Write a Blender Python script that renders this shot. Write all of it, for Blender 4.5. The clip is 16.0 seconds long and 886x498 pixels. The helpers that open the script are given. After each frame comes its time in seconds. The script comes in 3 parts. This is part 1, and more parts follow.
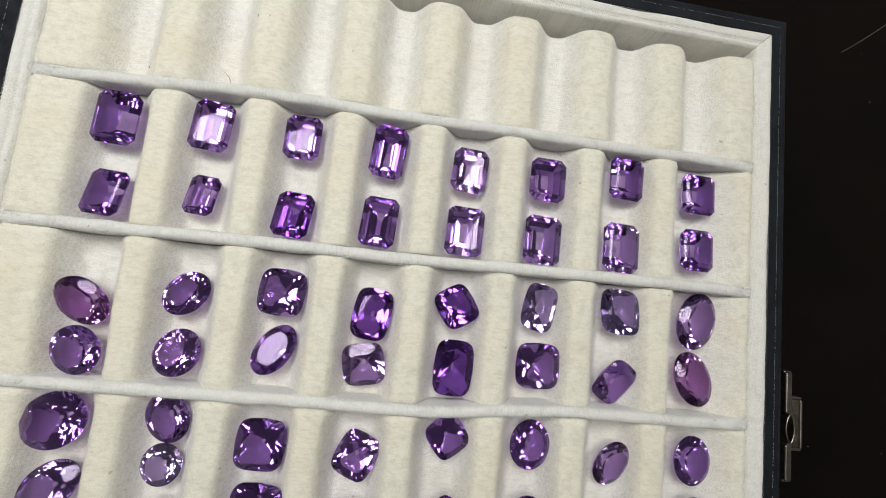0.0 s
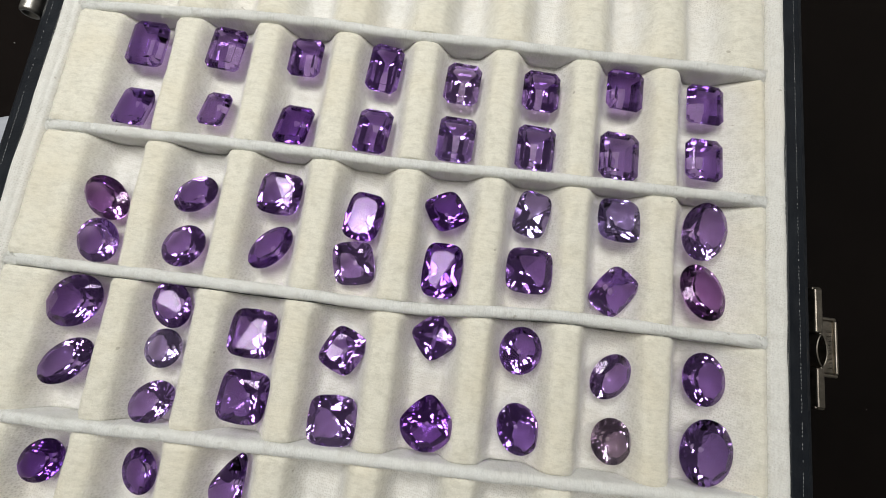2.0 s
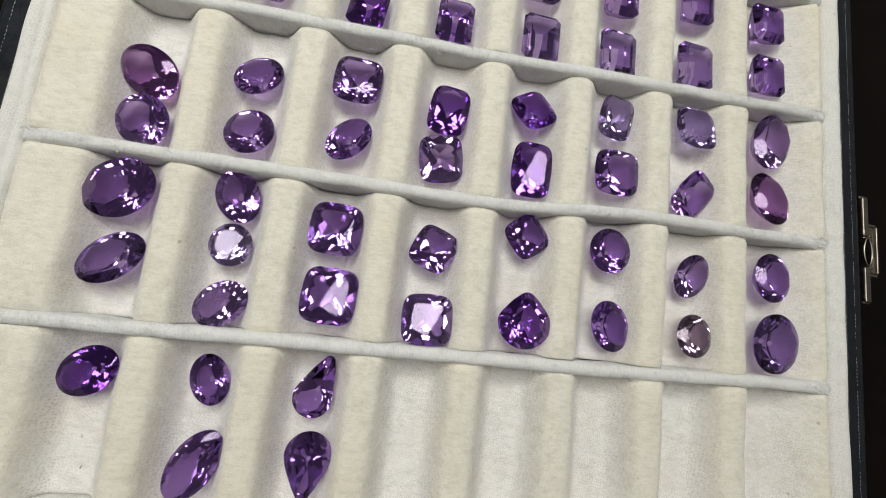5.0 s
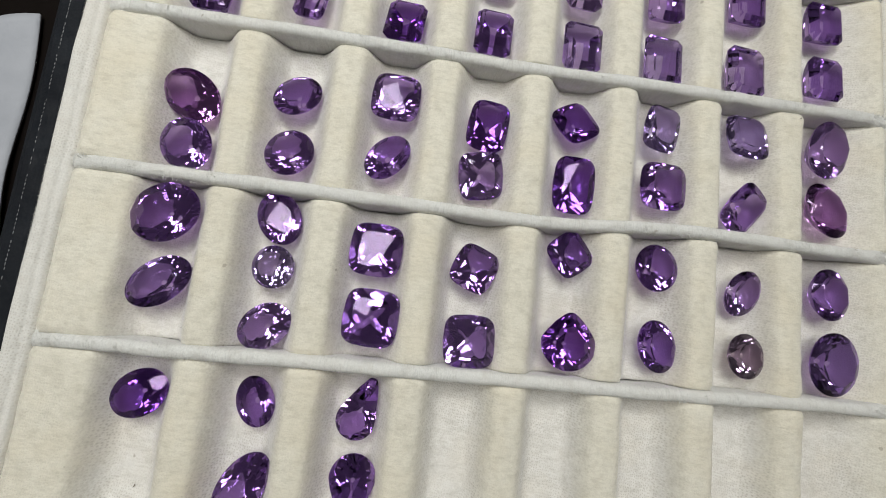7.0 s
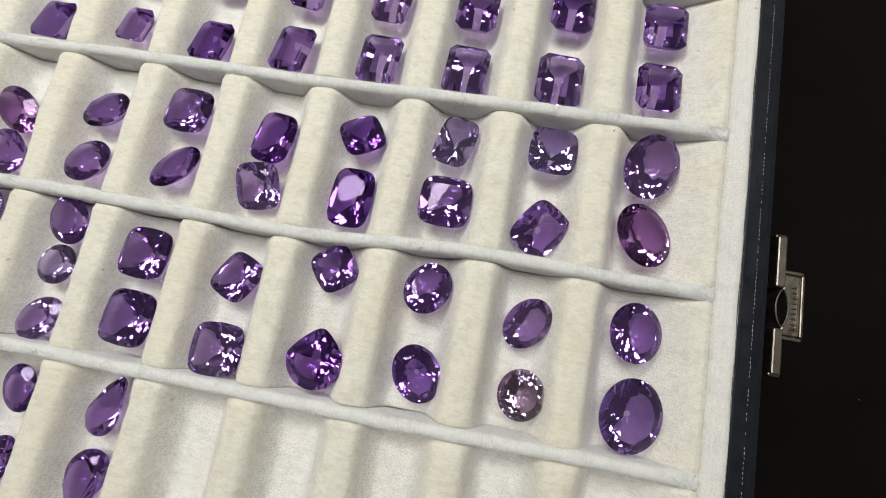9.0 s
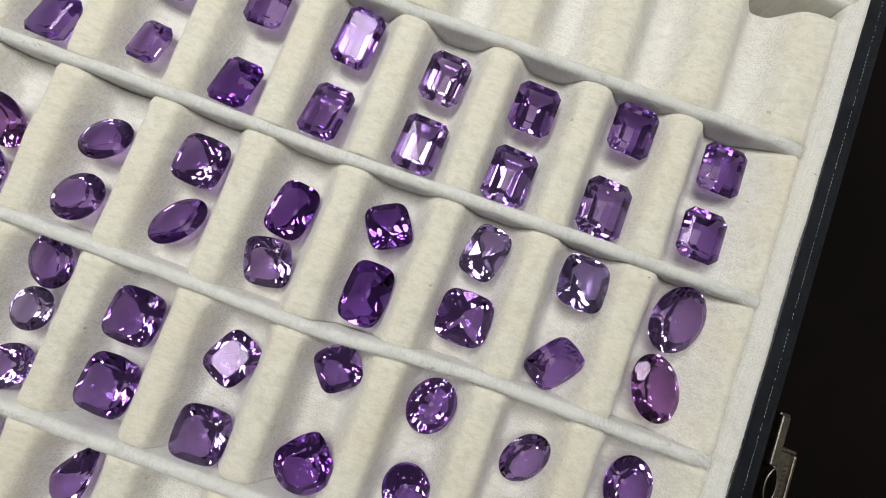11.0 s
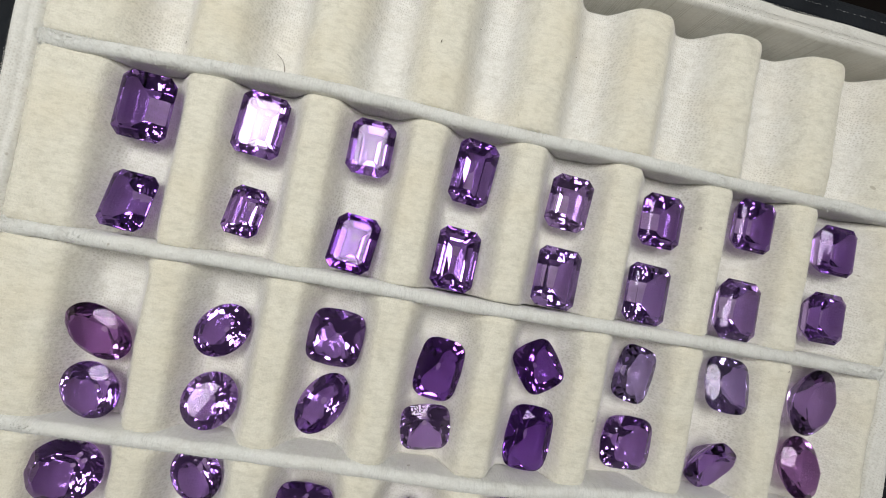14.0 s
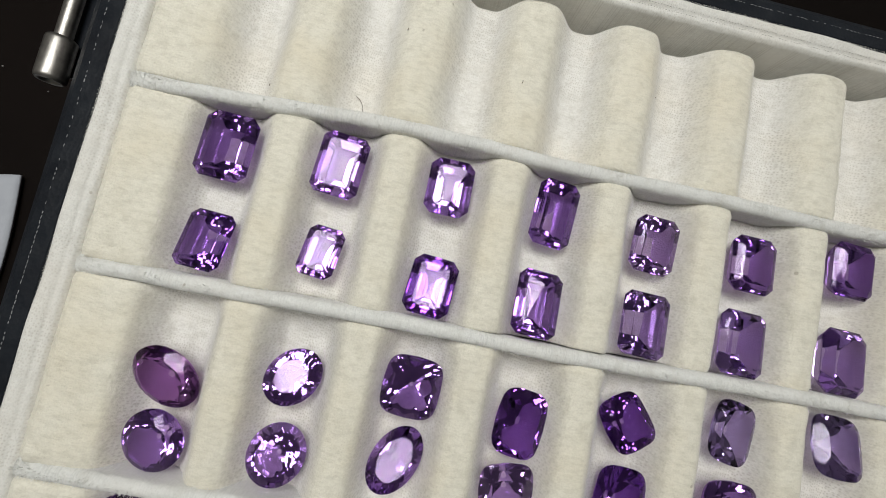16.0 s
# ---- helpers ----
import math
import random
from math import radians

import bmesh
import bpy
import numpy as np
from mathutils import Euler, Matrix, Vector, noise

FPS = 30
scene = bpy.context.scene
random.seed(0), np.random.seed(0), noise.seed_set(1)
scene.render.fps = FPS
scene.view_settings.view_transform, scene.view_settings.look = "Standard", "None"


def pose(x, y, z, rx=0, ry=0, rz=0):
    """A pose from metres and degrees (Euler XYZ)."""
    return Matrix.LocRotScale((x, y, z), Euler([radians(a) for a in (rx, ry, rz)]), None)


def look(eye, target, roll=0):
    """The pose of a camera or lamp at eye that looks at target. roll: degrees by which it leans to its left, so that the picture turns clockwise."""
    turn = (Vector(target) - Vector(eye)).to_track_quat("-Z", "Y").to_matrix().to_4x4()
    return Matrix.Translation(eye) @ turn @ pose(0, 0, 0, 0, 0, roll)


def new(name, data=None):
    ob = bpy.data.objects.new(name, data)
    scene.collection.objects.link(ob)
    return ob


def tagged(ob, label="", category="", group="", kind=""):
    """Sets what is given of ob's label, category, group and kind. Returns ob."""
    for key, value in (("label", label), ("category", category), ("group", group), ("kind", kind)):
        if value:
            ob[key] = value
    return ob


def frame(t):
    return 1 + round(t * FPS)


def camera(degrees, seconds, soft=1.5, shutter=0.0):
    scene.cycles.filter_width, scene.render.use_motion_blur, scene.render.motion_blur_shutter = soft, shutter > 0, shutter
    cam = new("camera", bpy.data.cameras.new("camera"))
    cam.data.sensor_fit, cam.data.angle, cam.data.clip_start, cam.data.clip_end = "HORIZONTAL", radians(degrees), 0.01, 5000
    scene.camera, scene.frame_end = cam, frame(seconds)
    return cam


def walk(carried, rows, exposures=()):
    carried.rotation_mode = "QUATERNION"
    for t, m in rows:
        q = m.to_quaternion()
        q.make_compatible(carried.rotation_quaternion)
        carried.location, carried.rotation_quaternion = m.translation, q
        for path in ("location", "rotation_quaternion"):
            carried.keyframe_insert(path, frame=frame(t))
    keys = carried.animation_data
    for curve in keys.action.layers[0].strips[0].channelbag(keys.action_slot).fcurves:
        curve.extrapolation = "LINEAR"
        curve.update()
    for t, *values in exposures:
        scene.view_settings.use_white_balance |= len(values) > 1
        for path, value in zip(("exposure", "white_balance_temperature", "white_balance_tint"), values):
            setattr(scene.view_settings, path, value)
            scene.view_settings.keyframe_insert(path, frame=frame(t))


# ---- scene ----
cam = camera(92.1, 16.0, 0.9)
PATH = [
    (0, (0.07333, -0.01714, 0.11492), (0.08464, -0.00592, 0.01620), 51.61),
    (0.5, (0.07117, -0.03078, 0.11994), (0.08033, -0.01212, 0.02213), 33.53),
    (1, (0.07241, -0.04956, 0.12526), (0.07854, -0.02100, 0.02962), 20.24),
    (1.5, (0.07239, -0.03945, 0.11870), (0.07926, -0.01925, 0.02100), 26.44),
    (2, (0.09382, -0.04958, 0.11252), (0.09234, -0.03219, 0.01406), 2.28),
    (2.5, (0.09748, -0.07000, 0.11508), (0.09558, -0.04342, 0.01870), 4.22),
    (3, (0.08708, -0.06654, 0.11138), (0.09364, -0.04722, 0.01349), 25.96),
    (3.5, (0.09693, -0.07573, 0.10554), (0.09394, -0.05210, 0.00842), 0.80),
    (4, (0.08065, -0.07959, 0.10772), (0.08973, -0.05671, 0.01080), 29.89),
    (4.5, (0.06371, -0.07736, 0.10207), (0.07678, -0.06080, 0.00432), 45.62),
    (7, (0.05291, -0.06873, 0.09967), (0.06170, -0.05562, 0.00092), 40.66),
    (7.5, (0.07653, -0.07543, 0.09633), (0.07006, -0.05659, -0.00167), -10.81),
    (8, (0.09876, -0.08228, 0.09587), (0.09019, -0.06059, -0.00138), -15.52),
    (8.5, (0.11777, -0.07683, 0.10089), (0.11087, -0.05586, 0.00336), -11.19),
    (9, (0.12557, -0.06017, 0.09785), (0.11690, -0.04388, -0.00043), -17.55),
    (11.5, (0.09786, -0.02731, 0.09803), (0.09782, -0.01805, -0.00154), 24.17),
    (12, (0.09018, -0.02650, 0.10103), (0.08336, -0.01390, 0.00206), 0.95),
    (12.5, (0.08445, -0.02850, 0.09874), (0.07492, -0.01525, 0.00008), -4.70),
    (13, (0.07479, -0.02467, 0.10008), (0.07931, -0.01667, 0.00050), 49.48),
    (13.5, (0.06281, -0.00869, 0.09489), (0.07357, -0.00458, -0.00445), 81.68),
    (14, (0.05473, 0.00086, 0.09370), (0.06594, 0.00297, -0.00564), 90.43),
    (14.5, (0.05004, 0.00612, 0.08664), (0.05859, 0.01019, -0.01291), 75.13),
    (15, (0.04142, 0.01114, 0.08442), (0.05008, 0.01543, -0.01511), 74.17),
    (15.5, (0.03616, 0.01129, 0.08613), (0.04448, 0.01649, -0.01339), 68.89),
    (16, (0.04132, -0.00133, 0.08807), (0.04763, 0.00952, -0.01114), 42.03),
]
walk(cam, [(t, look(eye, target, roll)) for t, eye, target, roll in PATH], [(0, -0.04), (1, -0.07), (2, 0.02), (4.0, 0.07), (4.7, 0.01), (7, -0.10), (8, 0.03), (9, 0.15), (11.5, -0.06), (12.5, -0.08), (13, -0.12), (14, -0.18), (15, -0.29), (16, -0.24)])

# ---- light ----
# An unseen panel added close over the hinge side of the box, its falloff standing in for a phone's shade, three unseen
# ceiling battens and the dim air of the room.
world = bpy.data.worlds.new("room_air")
scene.world = world
world.use_nodes = True
world.node_tree.nodes["Background"].inputs[0].default_value = (0.75, 0.8, 0.9, 1)
world.node_tree.nodes["Background"].inputs[1].default_value = 0.14
lamp_data = bpy.data.lights.new("added_near_light", "AREA")
lamp_data.shape, lamp_data.size, lamp_data.size_y = "RECTANGLE", 0.15, 0.10
lamp_data.energy, lamp_data.color = 0.70, (0.98, 0.99, 0.955)
lamp = new("added_near_light", lamp_data)
lamp.matrix_world = look((-0.025, 0.125, 0.34), (0.02, 0.03, 0.0))
for place, power in (((-0.55, 0.15, 1.72), 5.0), ((-0.02, 0.42, 1.72), 5.0), ((0.46, 0.40, 1.72), 6.5)):
    ceiling_data = bpy.data.lights.new("ceiling_batten", "AREA")
    ceiling_data.shape, ceiling_data.size, ceiling_data.size_y = "RECTANGLE", 0.12, 0.90
    ceiling_data.energy, ceiling_data.color = power, (1.0, 0.985, 0.96)
    batten = new("ceiling_batten", ceiling_data)
    batten.matrix_world = pose(*place, 0, 0, -24)


# ---- materials ----
def nodes_of(name):
    m = bpy.data.materials.new(name)
    m.use_nodes = True
    nt = m.node_tree
    return m, nt, nt.nodes["Principled BSDF"]


def noise_at(nt, scale, detail=4.0, rough=0.55, stretch=(1, 1, 1)):
    co = nt.nodes.new("ShaderNodeTexCoord")
    mp = nt.nodes.new("ShaderNodeMapping")
    mp.inputs["Scale"].default_value = stretch
    tx = nt.nodes.new("ShaderNodeTexNoise")
    tx.inputs["Scale"].default_value = scale
    tx.inputs["Detail"].default_value = detail
    tx.inputs["Roughness"].default_value = rough
    nt.links.new(co.outputs["Object"], mp.inputs["Vector"])
    nt.links.new(mp.outputs["Vector"], tx.inputs["Vector"])
    return tx.outputs["Fac"]


def ramp(nt, fac, stops):
    r = nt.nodes.new("ShaderNodeValToRGB")
    r.color_ramp.elements[0].position, r.color_ramp.elements[0].color = stops[0][0], (*stops[0][1], 1)
    r.color_ramp.elements[1].position, r.color_ramp.elements[1].color = stops[-1][0], (*stops[-1][1], 1)
    for p, c in stops[1:-1]:
        e = r.color_ramp.elements.new(p)
        e.color = (*c, 1)
    nt.links.new(fac, r.inputs["Fac"])
    return r.outputs["Color"]


def mixed(nt, a, b, fac, mode="MIX"):
    n = nt.nodes.new("ShaderNodeMix")
    n.data_type, n.blend_type = "RGBA", mode
    for sock, v in ((n.inputs["Factor"], fac), (n.inputs["A"], a), (n.inputs["B"], b)):
        if isinstance(v, (int, float)):
            sock.default_value = v
        elif isinstance(v, tuple):
            sock.default_value = (*v, 1)
        else:
            nt.links.new(v, sock)
    return n.outputs["Result"]


def bumped(nt, bsdf, heights):
    last = None
    for h, strength, dist in heights:
        b = nt.nodes.new("ShaderNodeBump")
        b.inputs["Strength"].default_value, b.inputs["Distance"].default_value = strength, dist
        nt.links.new(h, b.inputs["Height"])
        if last:
            nt.links.new(last, b.inputs["Normal"])
        last = b.outputs["Normal"]
    nt.links.new(last, bsdf.inputs["Normal"])


def velvet(name, light, dark, stain, knit, tops=None, strokes=False):
    """Short-pile velvet: cream nap, yellowed in patches, with the rows of its knit."""
    m, nt, p = nodes_of(name)
    big = noise_at(nt, 55, 4)
    fine = noise_at(nt, 2100, 3, 0.75)
    mid = noise_at(nt, 320, 3, 0.65)
    col = mixed(nt, light, dark, ramp(nt, fine, [(0.35, (0, 0, 0)), (0.72, (1, 1, 1))]))
    col = mixed(nt, col, (0.62, 0.60, 0.55), ramp(nt, mid, [(0.48, (0, 0, 0)), (0.75, (0.5, 0.5, 0.5))]))
    col = mixed(nt, col, stain, ramp(nt, big, [(0.45, (0, 0, 0)), (0.75, (0.8, 0.8, 0.8))]))
    co = nt.nodes.new("ShaderNodeTexCoord")
    dots = nt.nodes.new("ShaderNodeTexVoronoi")
    dots.voronoi_dimensions = "2D"
    dots.inputs["Scale"].default_value, dots.inputs["Randomness"].default_value = 1950, 0.6
    turned = nt.nodes.new("ShaderNodeMapping")
    turned.inputs["Rotation"].default_value, turned.inputs["Scale"].default_value = (0, 0, 0.14), (1.0, 0.8, 1.0)
    nt.links.new(co.outputs["Object"], turned.inputs["Vector"])
    nt.links.new(turned.outputs["Vector"], dots.inputs["Vector"])
    hole = ramp(nt, dots.outputs["Distance"], [(0.06, (1, 1, 1)), (0.38, (0, 0, 0))])
    worn = mixed(nt, (0, 0, 0), hole, ramp(nt, noise_at(nt, 95, 3), [(0.34, (0.22, 0.22, 0.22)), (0.62, (1, 1, 1))]))
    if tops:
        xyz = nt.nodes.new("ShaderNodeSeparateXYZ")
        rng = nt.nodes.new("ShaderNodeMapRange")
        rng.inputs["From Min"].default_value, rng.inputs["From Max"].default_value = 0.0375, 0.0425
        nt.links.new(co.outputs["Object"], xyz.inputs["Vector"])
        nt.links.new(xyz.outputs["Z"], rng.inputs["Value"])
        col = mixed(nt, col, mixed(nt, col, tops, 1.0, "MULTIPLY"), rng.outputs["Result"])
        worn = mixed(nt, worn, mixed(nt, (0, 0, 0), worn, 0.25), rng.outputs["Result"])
    col = mixed(nt, col, (0.46, 0.42, 0.36), mixed(nt, (0, 0, 0), worn, knit))
    if strokes:
        lines = noise_at(nt, 3000, 2, 0.6, (1.0, 0.16, 0.16))
        gaps = ramp(nt, lines, [(0.50, (0, 0, 0)), (0.60, (1, 1, 1))])
        patch = ramp(nt, noise_at(nt, 70, 2), [(0.40, (0.15, 0.15, 0.15)), (0.60, (1, 1, 1))])
        col = mixed(nt, col, (0.30, 0.31, 0.30), mixed(nt, (0, 0, 0), gaps, mixed(nt, (0, 0, 0), patch, 0.15)))
    nap = noise_at(nt, 1100, 4, 0.7, (0.35, 1.0, 1.0))
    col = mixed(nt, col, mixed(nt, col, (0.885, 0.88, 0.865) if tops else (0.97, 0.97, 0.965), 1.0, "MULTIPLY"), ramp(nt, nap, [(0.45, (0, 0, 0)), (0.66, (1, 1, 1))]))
    specks = noise_at(nt, 420, 1.0, 0.4)
    col = mixed(nt, col, (0.32, 0.27, 0.2), ramp(nt, specks, [(0.80, (0, 0, 0)), (0.83, (0.5, 0.5, 0.5))]))
    nt.links.new(col, p.inputs["Base Color"])
    p.inputs["Roughness"].default_value = 1.0
    p.inputs["Specular IOR Level"].default_value = 0.05
    p.inputs["Sheen Weight"].default_value = 0.35
    p.inputs["Sheen Roughness"].default_value = 0.45
    rows = dots.outputs["Distance"]
    bumped(nt, p, [(noise_at(nt, 160, 2), 0.12, 0.0010), (noise_at(nt, 640, 3, 0.75), 0.08, 0.0006), (rows, knit * 0.4, 0.0003), (nap, 0.24 if tops else 0.10, 0.0004), (fine, 0.25, 0.0003), (noise_at(nt, 4800, 2, 0.7), 0.6, 0.0002)] + ([(lines, 0.35, 0.0004)] if strokes else []))
    return m


def leather(name):
    m, nt, p = nodes_of(name)
    n = noise_at(nt, 90, 4)
    nt.links.new(ramp(nt, n, [(0.3, (0.005, 0.0065, 0.010)), (0.7, (0.011, 0.014, 0.019))]), p.inputs["Base Color"])
    nt.links.new(ramp(nt, noise_at(nt, 300, 3), [(0.3, (0.32, 0.32, 0.32)), (0.8, (0.55, 0.55, 0.55))]), p.inputs["Roughness"])
    vor = nt.nodes.new("ShaderNodeTexVoronoi")
    vor.inputs["Scale"].default_value = 1300
    co = nt.nodes.new("ShaderNodeTexCoord")
    nt.links.new(co.outputs["Object"], vor.inputs["Vector"])
    p.inputs["Specular IOR Level"].default_value = 0.32
    bumped(nt, p, [(vor.outputs["Distance"], 0.12, 0.0003), (noise_at(nt, 150, 2), 0.3, 0.0006)])
    return m


def metal(name, a, b, rough):
    m, nt, p = nodes_of(name)
    nt.links.new(ramp(nt, noise_at(nt, 400, 5, 0.6), [(0.3, a), (0.7, b)]), p.inputs["Base Color"])
    p.inputs["Metallic"].default_value = 1.0
    nt.links.new(ramp(nt, noise_at(nt, 900, 4, 0.6, (4, 1, 1)), [(0.3, (rough,) * 3), (0.8, (rough + 0.2,) * 3)]), p.inputs["Roughness"])
    bumped(nt, p, [(noise_at(nt, 1200, 3), 0.15, 0.0002)])
    return m


def plain(name, a, b, scale, rough, bump=0.0):
    m, nt, p = nodes_of(name)
    nt.links.new(ramp(nt, noise_at(nt, scale, 5, 0.6), [(0.3, a), (0.7, b)]), p.inputs["Base Color"])
    p.inputs["Roughness"].default_value = rough
    if bump:
        bumped(nt, p, [(noise_at(nt, scale * 4, 4), bump, 0.001)])
    return m


def gem_glass(name, a, b, haze=0.0):
    """Clear tinted quartz; the tint drifts through the stone in soft zones."""
    m = bpy.data.materials.new(name)
    m.use_nodes = True
    nt = m.node_tree
    nt.nodes.remove(nt.nodes["Principled BSDF"])
    info = nt.nodes.new("ShaderNodeObjectInfo")
    col = mixed(nt, a, b, info.outputs["Random"])
    g = nt.nodes.new("ShaderNodeBsdfGlass")
    g.inputs["IOR"].default_value = 1.55
    g.inputs["Roughness"].default_value = haze
    nt.links.new(col, g.inputs["Color"])
    nt.links.new(g.outputs["BSDF"], nt.nodes["Material Output"].inputs["Surface"])
    return m


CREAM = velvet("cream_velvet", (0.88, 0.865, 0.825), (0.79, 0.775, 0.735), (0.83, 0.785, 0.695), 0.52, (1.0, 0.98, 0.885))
WHITE = velvet("white_velvet", (0.86, 0.85, 0.80), (0.745, 0.74, 0.70), (0.82, 0.79, 0.72), 0.4)
STRIP = velvet("divider_velvet", (0.85, 0.855, 0.825), (0.74, 0.745, 0.715), (0.84, 0.83, 0.79), 0.1, None, True)
LEATHER = leather("navy_leatherette")
THREAD = plain("pale_thread", (0.14, 0.145, 0.15), (0.36, 0.37, 0.38), 900, 0.7)
SEAM = plain("grey_seam_thread", (0.40, 0.39, 0.36), (0.56, 0.54, 0.50), 900, 0.9)
NICKEL = metal("worn_nickel", (0.18, 0.16, 0.135), (0.34, 0.305, 0.255), 0.28)
STEEL = metal("brushed_steel", (0.26, 0.25, 0.23), (0.42, 0.40, 0.37), 0.30)
GEM = {
    "medium": gem_glass("amethyst_medium", (0.705, 0.578, 0.836), (0.764, 0.645, 0.877)),
    "deep": gem_glass("amethyst_deep", (0.612, 0.455, 0.77), (0.67, 0.512, 0.812)),
    "pale": gem_glass("amethyst_pale", (0.785, 0.72, 0.895), (0.83, 0.765, 0.92)),
    "lilac": gem_glass("amethyst_lilac", (0.745, 0.645, 0.86), (0.795, 0.695, 0.89)),
    "grey": gem_glass("amethyst_greyish", (0.72, 0.655, 0.745), (0.755, 0.69, 0.775)),
    "rose": gem_glass("amethyst_rose", (0.74, 0.58, 0.805), (0.785, 0.63, 0.84)),
}
WOOD = plain("dark_table_wood", (0.0030, 0.0022, 0.0019), (0.0080, 0.0055, 0.0046), 6, 0.55, 0.1)
WOOD.node_tree.nodes["Principled BSDF"].inputs["Specular IOR Level"].default_value = 0.06
PAPER = plain("white_cloth_paper", (0.40, 0.42, 0.46), (0.48, 0.50, 0.54), 60, 0.9, 0.3)
# out-of-view room surfaces, kept pale so that they bounce light into the stones
WALL = plain("pale_wall_paint", (0.72, 0.72, 0.70), (0.78, 0.78, 0.76), 3, 0.9)
CEIL = plain("white_ceiling_paint", (0.80, 0.80, 0.79), (0.85, 0.85, 0.84), 3, 0.9)
FLOOR = plain("pale_bounce_floor", (0.46, 0.45, 0.43), (0.56, 0.55, 0.52), 5, 0.6)
LINT = plain("dark_lint", (0.05, 0.03, 0.02), (0.16, 0.10, 0.07), 500, 0.9)


# ---- building helpers ----
def part(name, bm, material, parent=None, label="", smooth=False):
    me = bpy.data.meshes.new(name)
    bm.to_mesh(me)
    bm.free()
    if smooth:
        for f in me.polygons:
            f.use_smooth = True
    me.materials.append(material)
    ob = new(name, me)
    if parent:
        ob.parent = parent
    return tagged(ob, label) if label else ob


def box(x0, x1, y0, y1, z0, z1, bevel=0.0, seg=2):
    bm = bmesh.new()
    bmesh.ops.create_cube(bm, size=1, matrix=Matrix.Translation(((x0 + x1) / 2, (y0 + y1) / 2, (z0 + z1) / 2)) @ Matrix.Diagonal((x1 - x0, y1 - y0, z1 - z0, 1)))
    if bevel:
        bmesh.ops.bevel(bm, geom=bm.edges[:], offset=bevel, segments=seg, affect="EDGES", profile=0.5)
    return bm


def merge(*parts):
    bm = bmesh.new()
    for b in parts:
        me = bpy.data.meshes.new("tmp")
        b.to_mesh(me)
        b.free()
        bm.from_mesh(me)
        bpy.data.meshes.remove(me)
    return bm


def sweep(path, profile, closed=False):
    """A profile [(across, up)] carried along a plan path [(x, y)], with mitred corners."""
    bm = bmesh.new()
    n = len(path)
    rings = []
    for i, (x, y) in enumerate(path):
        a = Vector(path[i - 1]) if (closed or i) else None
        c = Vector(path[(i + 1) % n]) if (closed or i < n - 1) else None
        here = Vector((x, y))
        d0 = (here - a).normalized() if a is not None else (c - here).normalized()
        d1 = (c - here).normalized() if c is not None else d0
        mid = (d0 + d1).normalized()
        side = Vector((mid.y, -mid.x))
        side /= max(0.3, side.dot(Vector((d0.y, -d0.x))))
        rings.append([bm.verts.new((x + side.x * u, y + side.y * u, v)) for u, v in profile])
    m = len(profile)
    for i in range(n if closed else n - 1):
        r, s = rings[i], rings[(i + 1) % n]
        for j in range(m):
            bm.faces.new((r[j], s[j], s[(j + 1) % m], r[(j + 1) % m]))
    if not closed:
        bm.faces.new(rings[0][::-1])
        bm.faces.new(rings[-1])
    bmesh.ops.recalc_face_normals(bm, faces=bm.faces[:])
    return bm


def lathe(outline, n=32):
    """Turns an outline [(radius, along)] about the y axis."""
    bm = bmesh.new()
    rings = []
    for r, y in outline:
        rings.append([bm.verts.new((r * math.cos(2 * math.pi * k / n), y, r * math.sin(2 * math.pi * k / n))) for k in range(n)])
    for a, b in zip(rings, rings[1:]):
        for k in range(n):
            bm.faces.new((a[k], a[(k + 1) % n], b[(k + 1) % n], b[k]))
    bm.faces.new(rings[0])
    bm.faces.new(rings[-1][::-1])
    bmesh.ops.recalc_face_normals(bm, faces=bm.faces[:])
    return bm


def smooth_step(a, b, v):
    t = min(1.0, max(0.0, (v - a) / (b - a)))
    return t * t * t * (t * (6 * t - 15) + 10)


# ---- plan of the box (metres) ----
PITCH = 0.0231
COLS = [PITCH * 0.9945 * i for i in range(8)]
IN_L, IN_R, IN_F, IN_B = -0.0205, 0.1768, -0.1205, 0.0695
RIDGE, GROOVE = 0.0028, -0.0050
TABLE = -0.040



def groove_profile(low, high):
    """Rise of the pad from a groove's middle (0) to a roll's top (1), by half millimetre fractions of the half pitch."""
    n = 240
    us = np.linspace(0, 11.6, n)
    t = np.clip((us - low) / (high - low), 0, 1)
    z = 0.86 * t * t * t * (t * (6 * t - 15) + 10) + 0.14 * np.sin(np.clip((us - 6.5) / 5.1, 0, 1) * math.pi / 2)
    wide = 22
    pad_z = np.concatenate([z[wide:0:-1], z, z[-2:-wide - 2:-1]])
    kern = np.hanning(2 * wide + 1)
    return np.convolve(pad_z, kern / kern.sum(), "valid")[:n]


RISE = groove_profile(2.7, 9.5)
RISE_EMPTY = groove_profile(0.8, 8.8)


def line_of(k, x):
    """Plan line of divider k; the strips are not quite straight."""
    s = (x - IN_L) / (IN_R - IN_L)
    if k == 0:
        return 0.0288 + 0.0022 * smooth_step(0.0, 0.35, s)
    if k == 1:
        return -0.0090 + 0.0025 * s
    if k == 2:
        return -0.0466 + 0.0026 * smooth_step(0.45, 0.78, s)
    if k == 3:
        return -0.0848 + 0.0024 * s
    return IN_F + 0.0002 if k == 4 else 0.0667


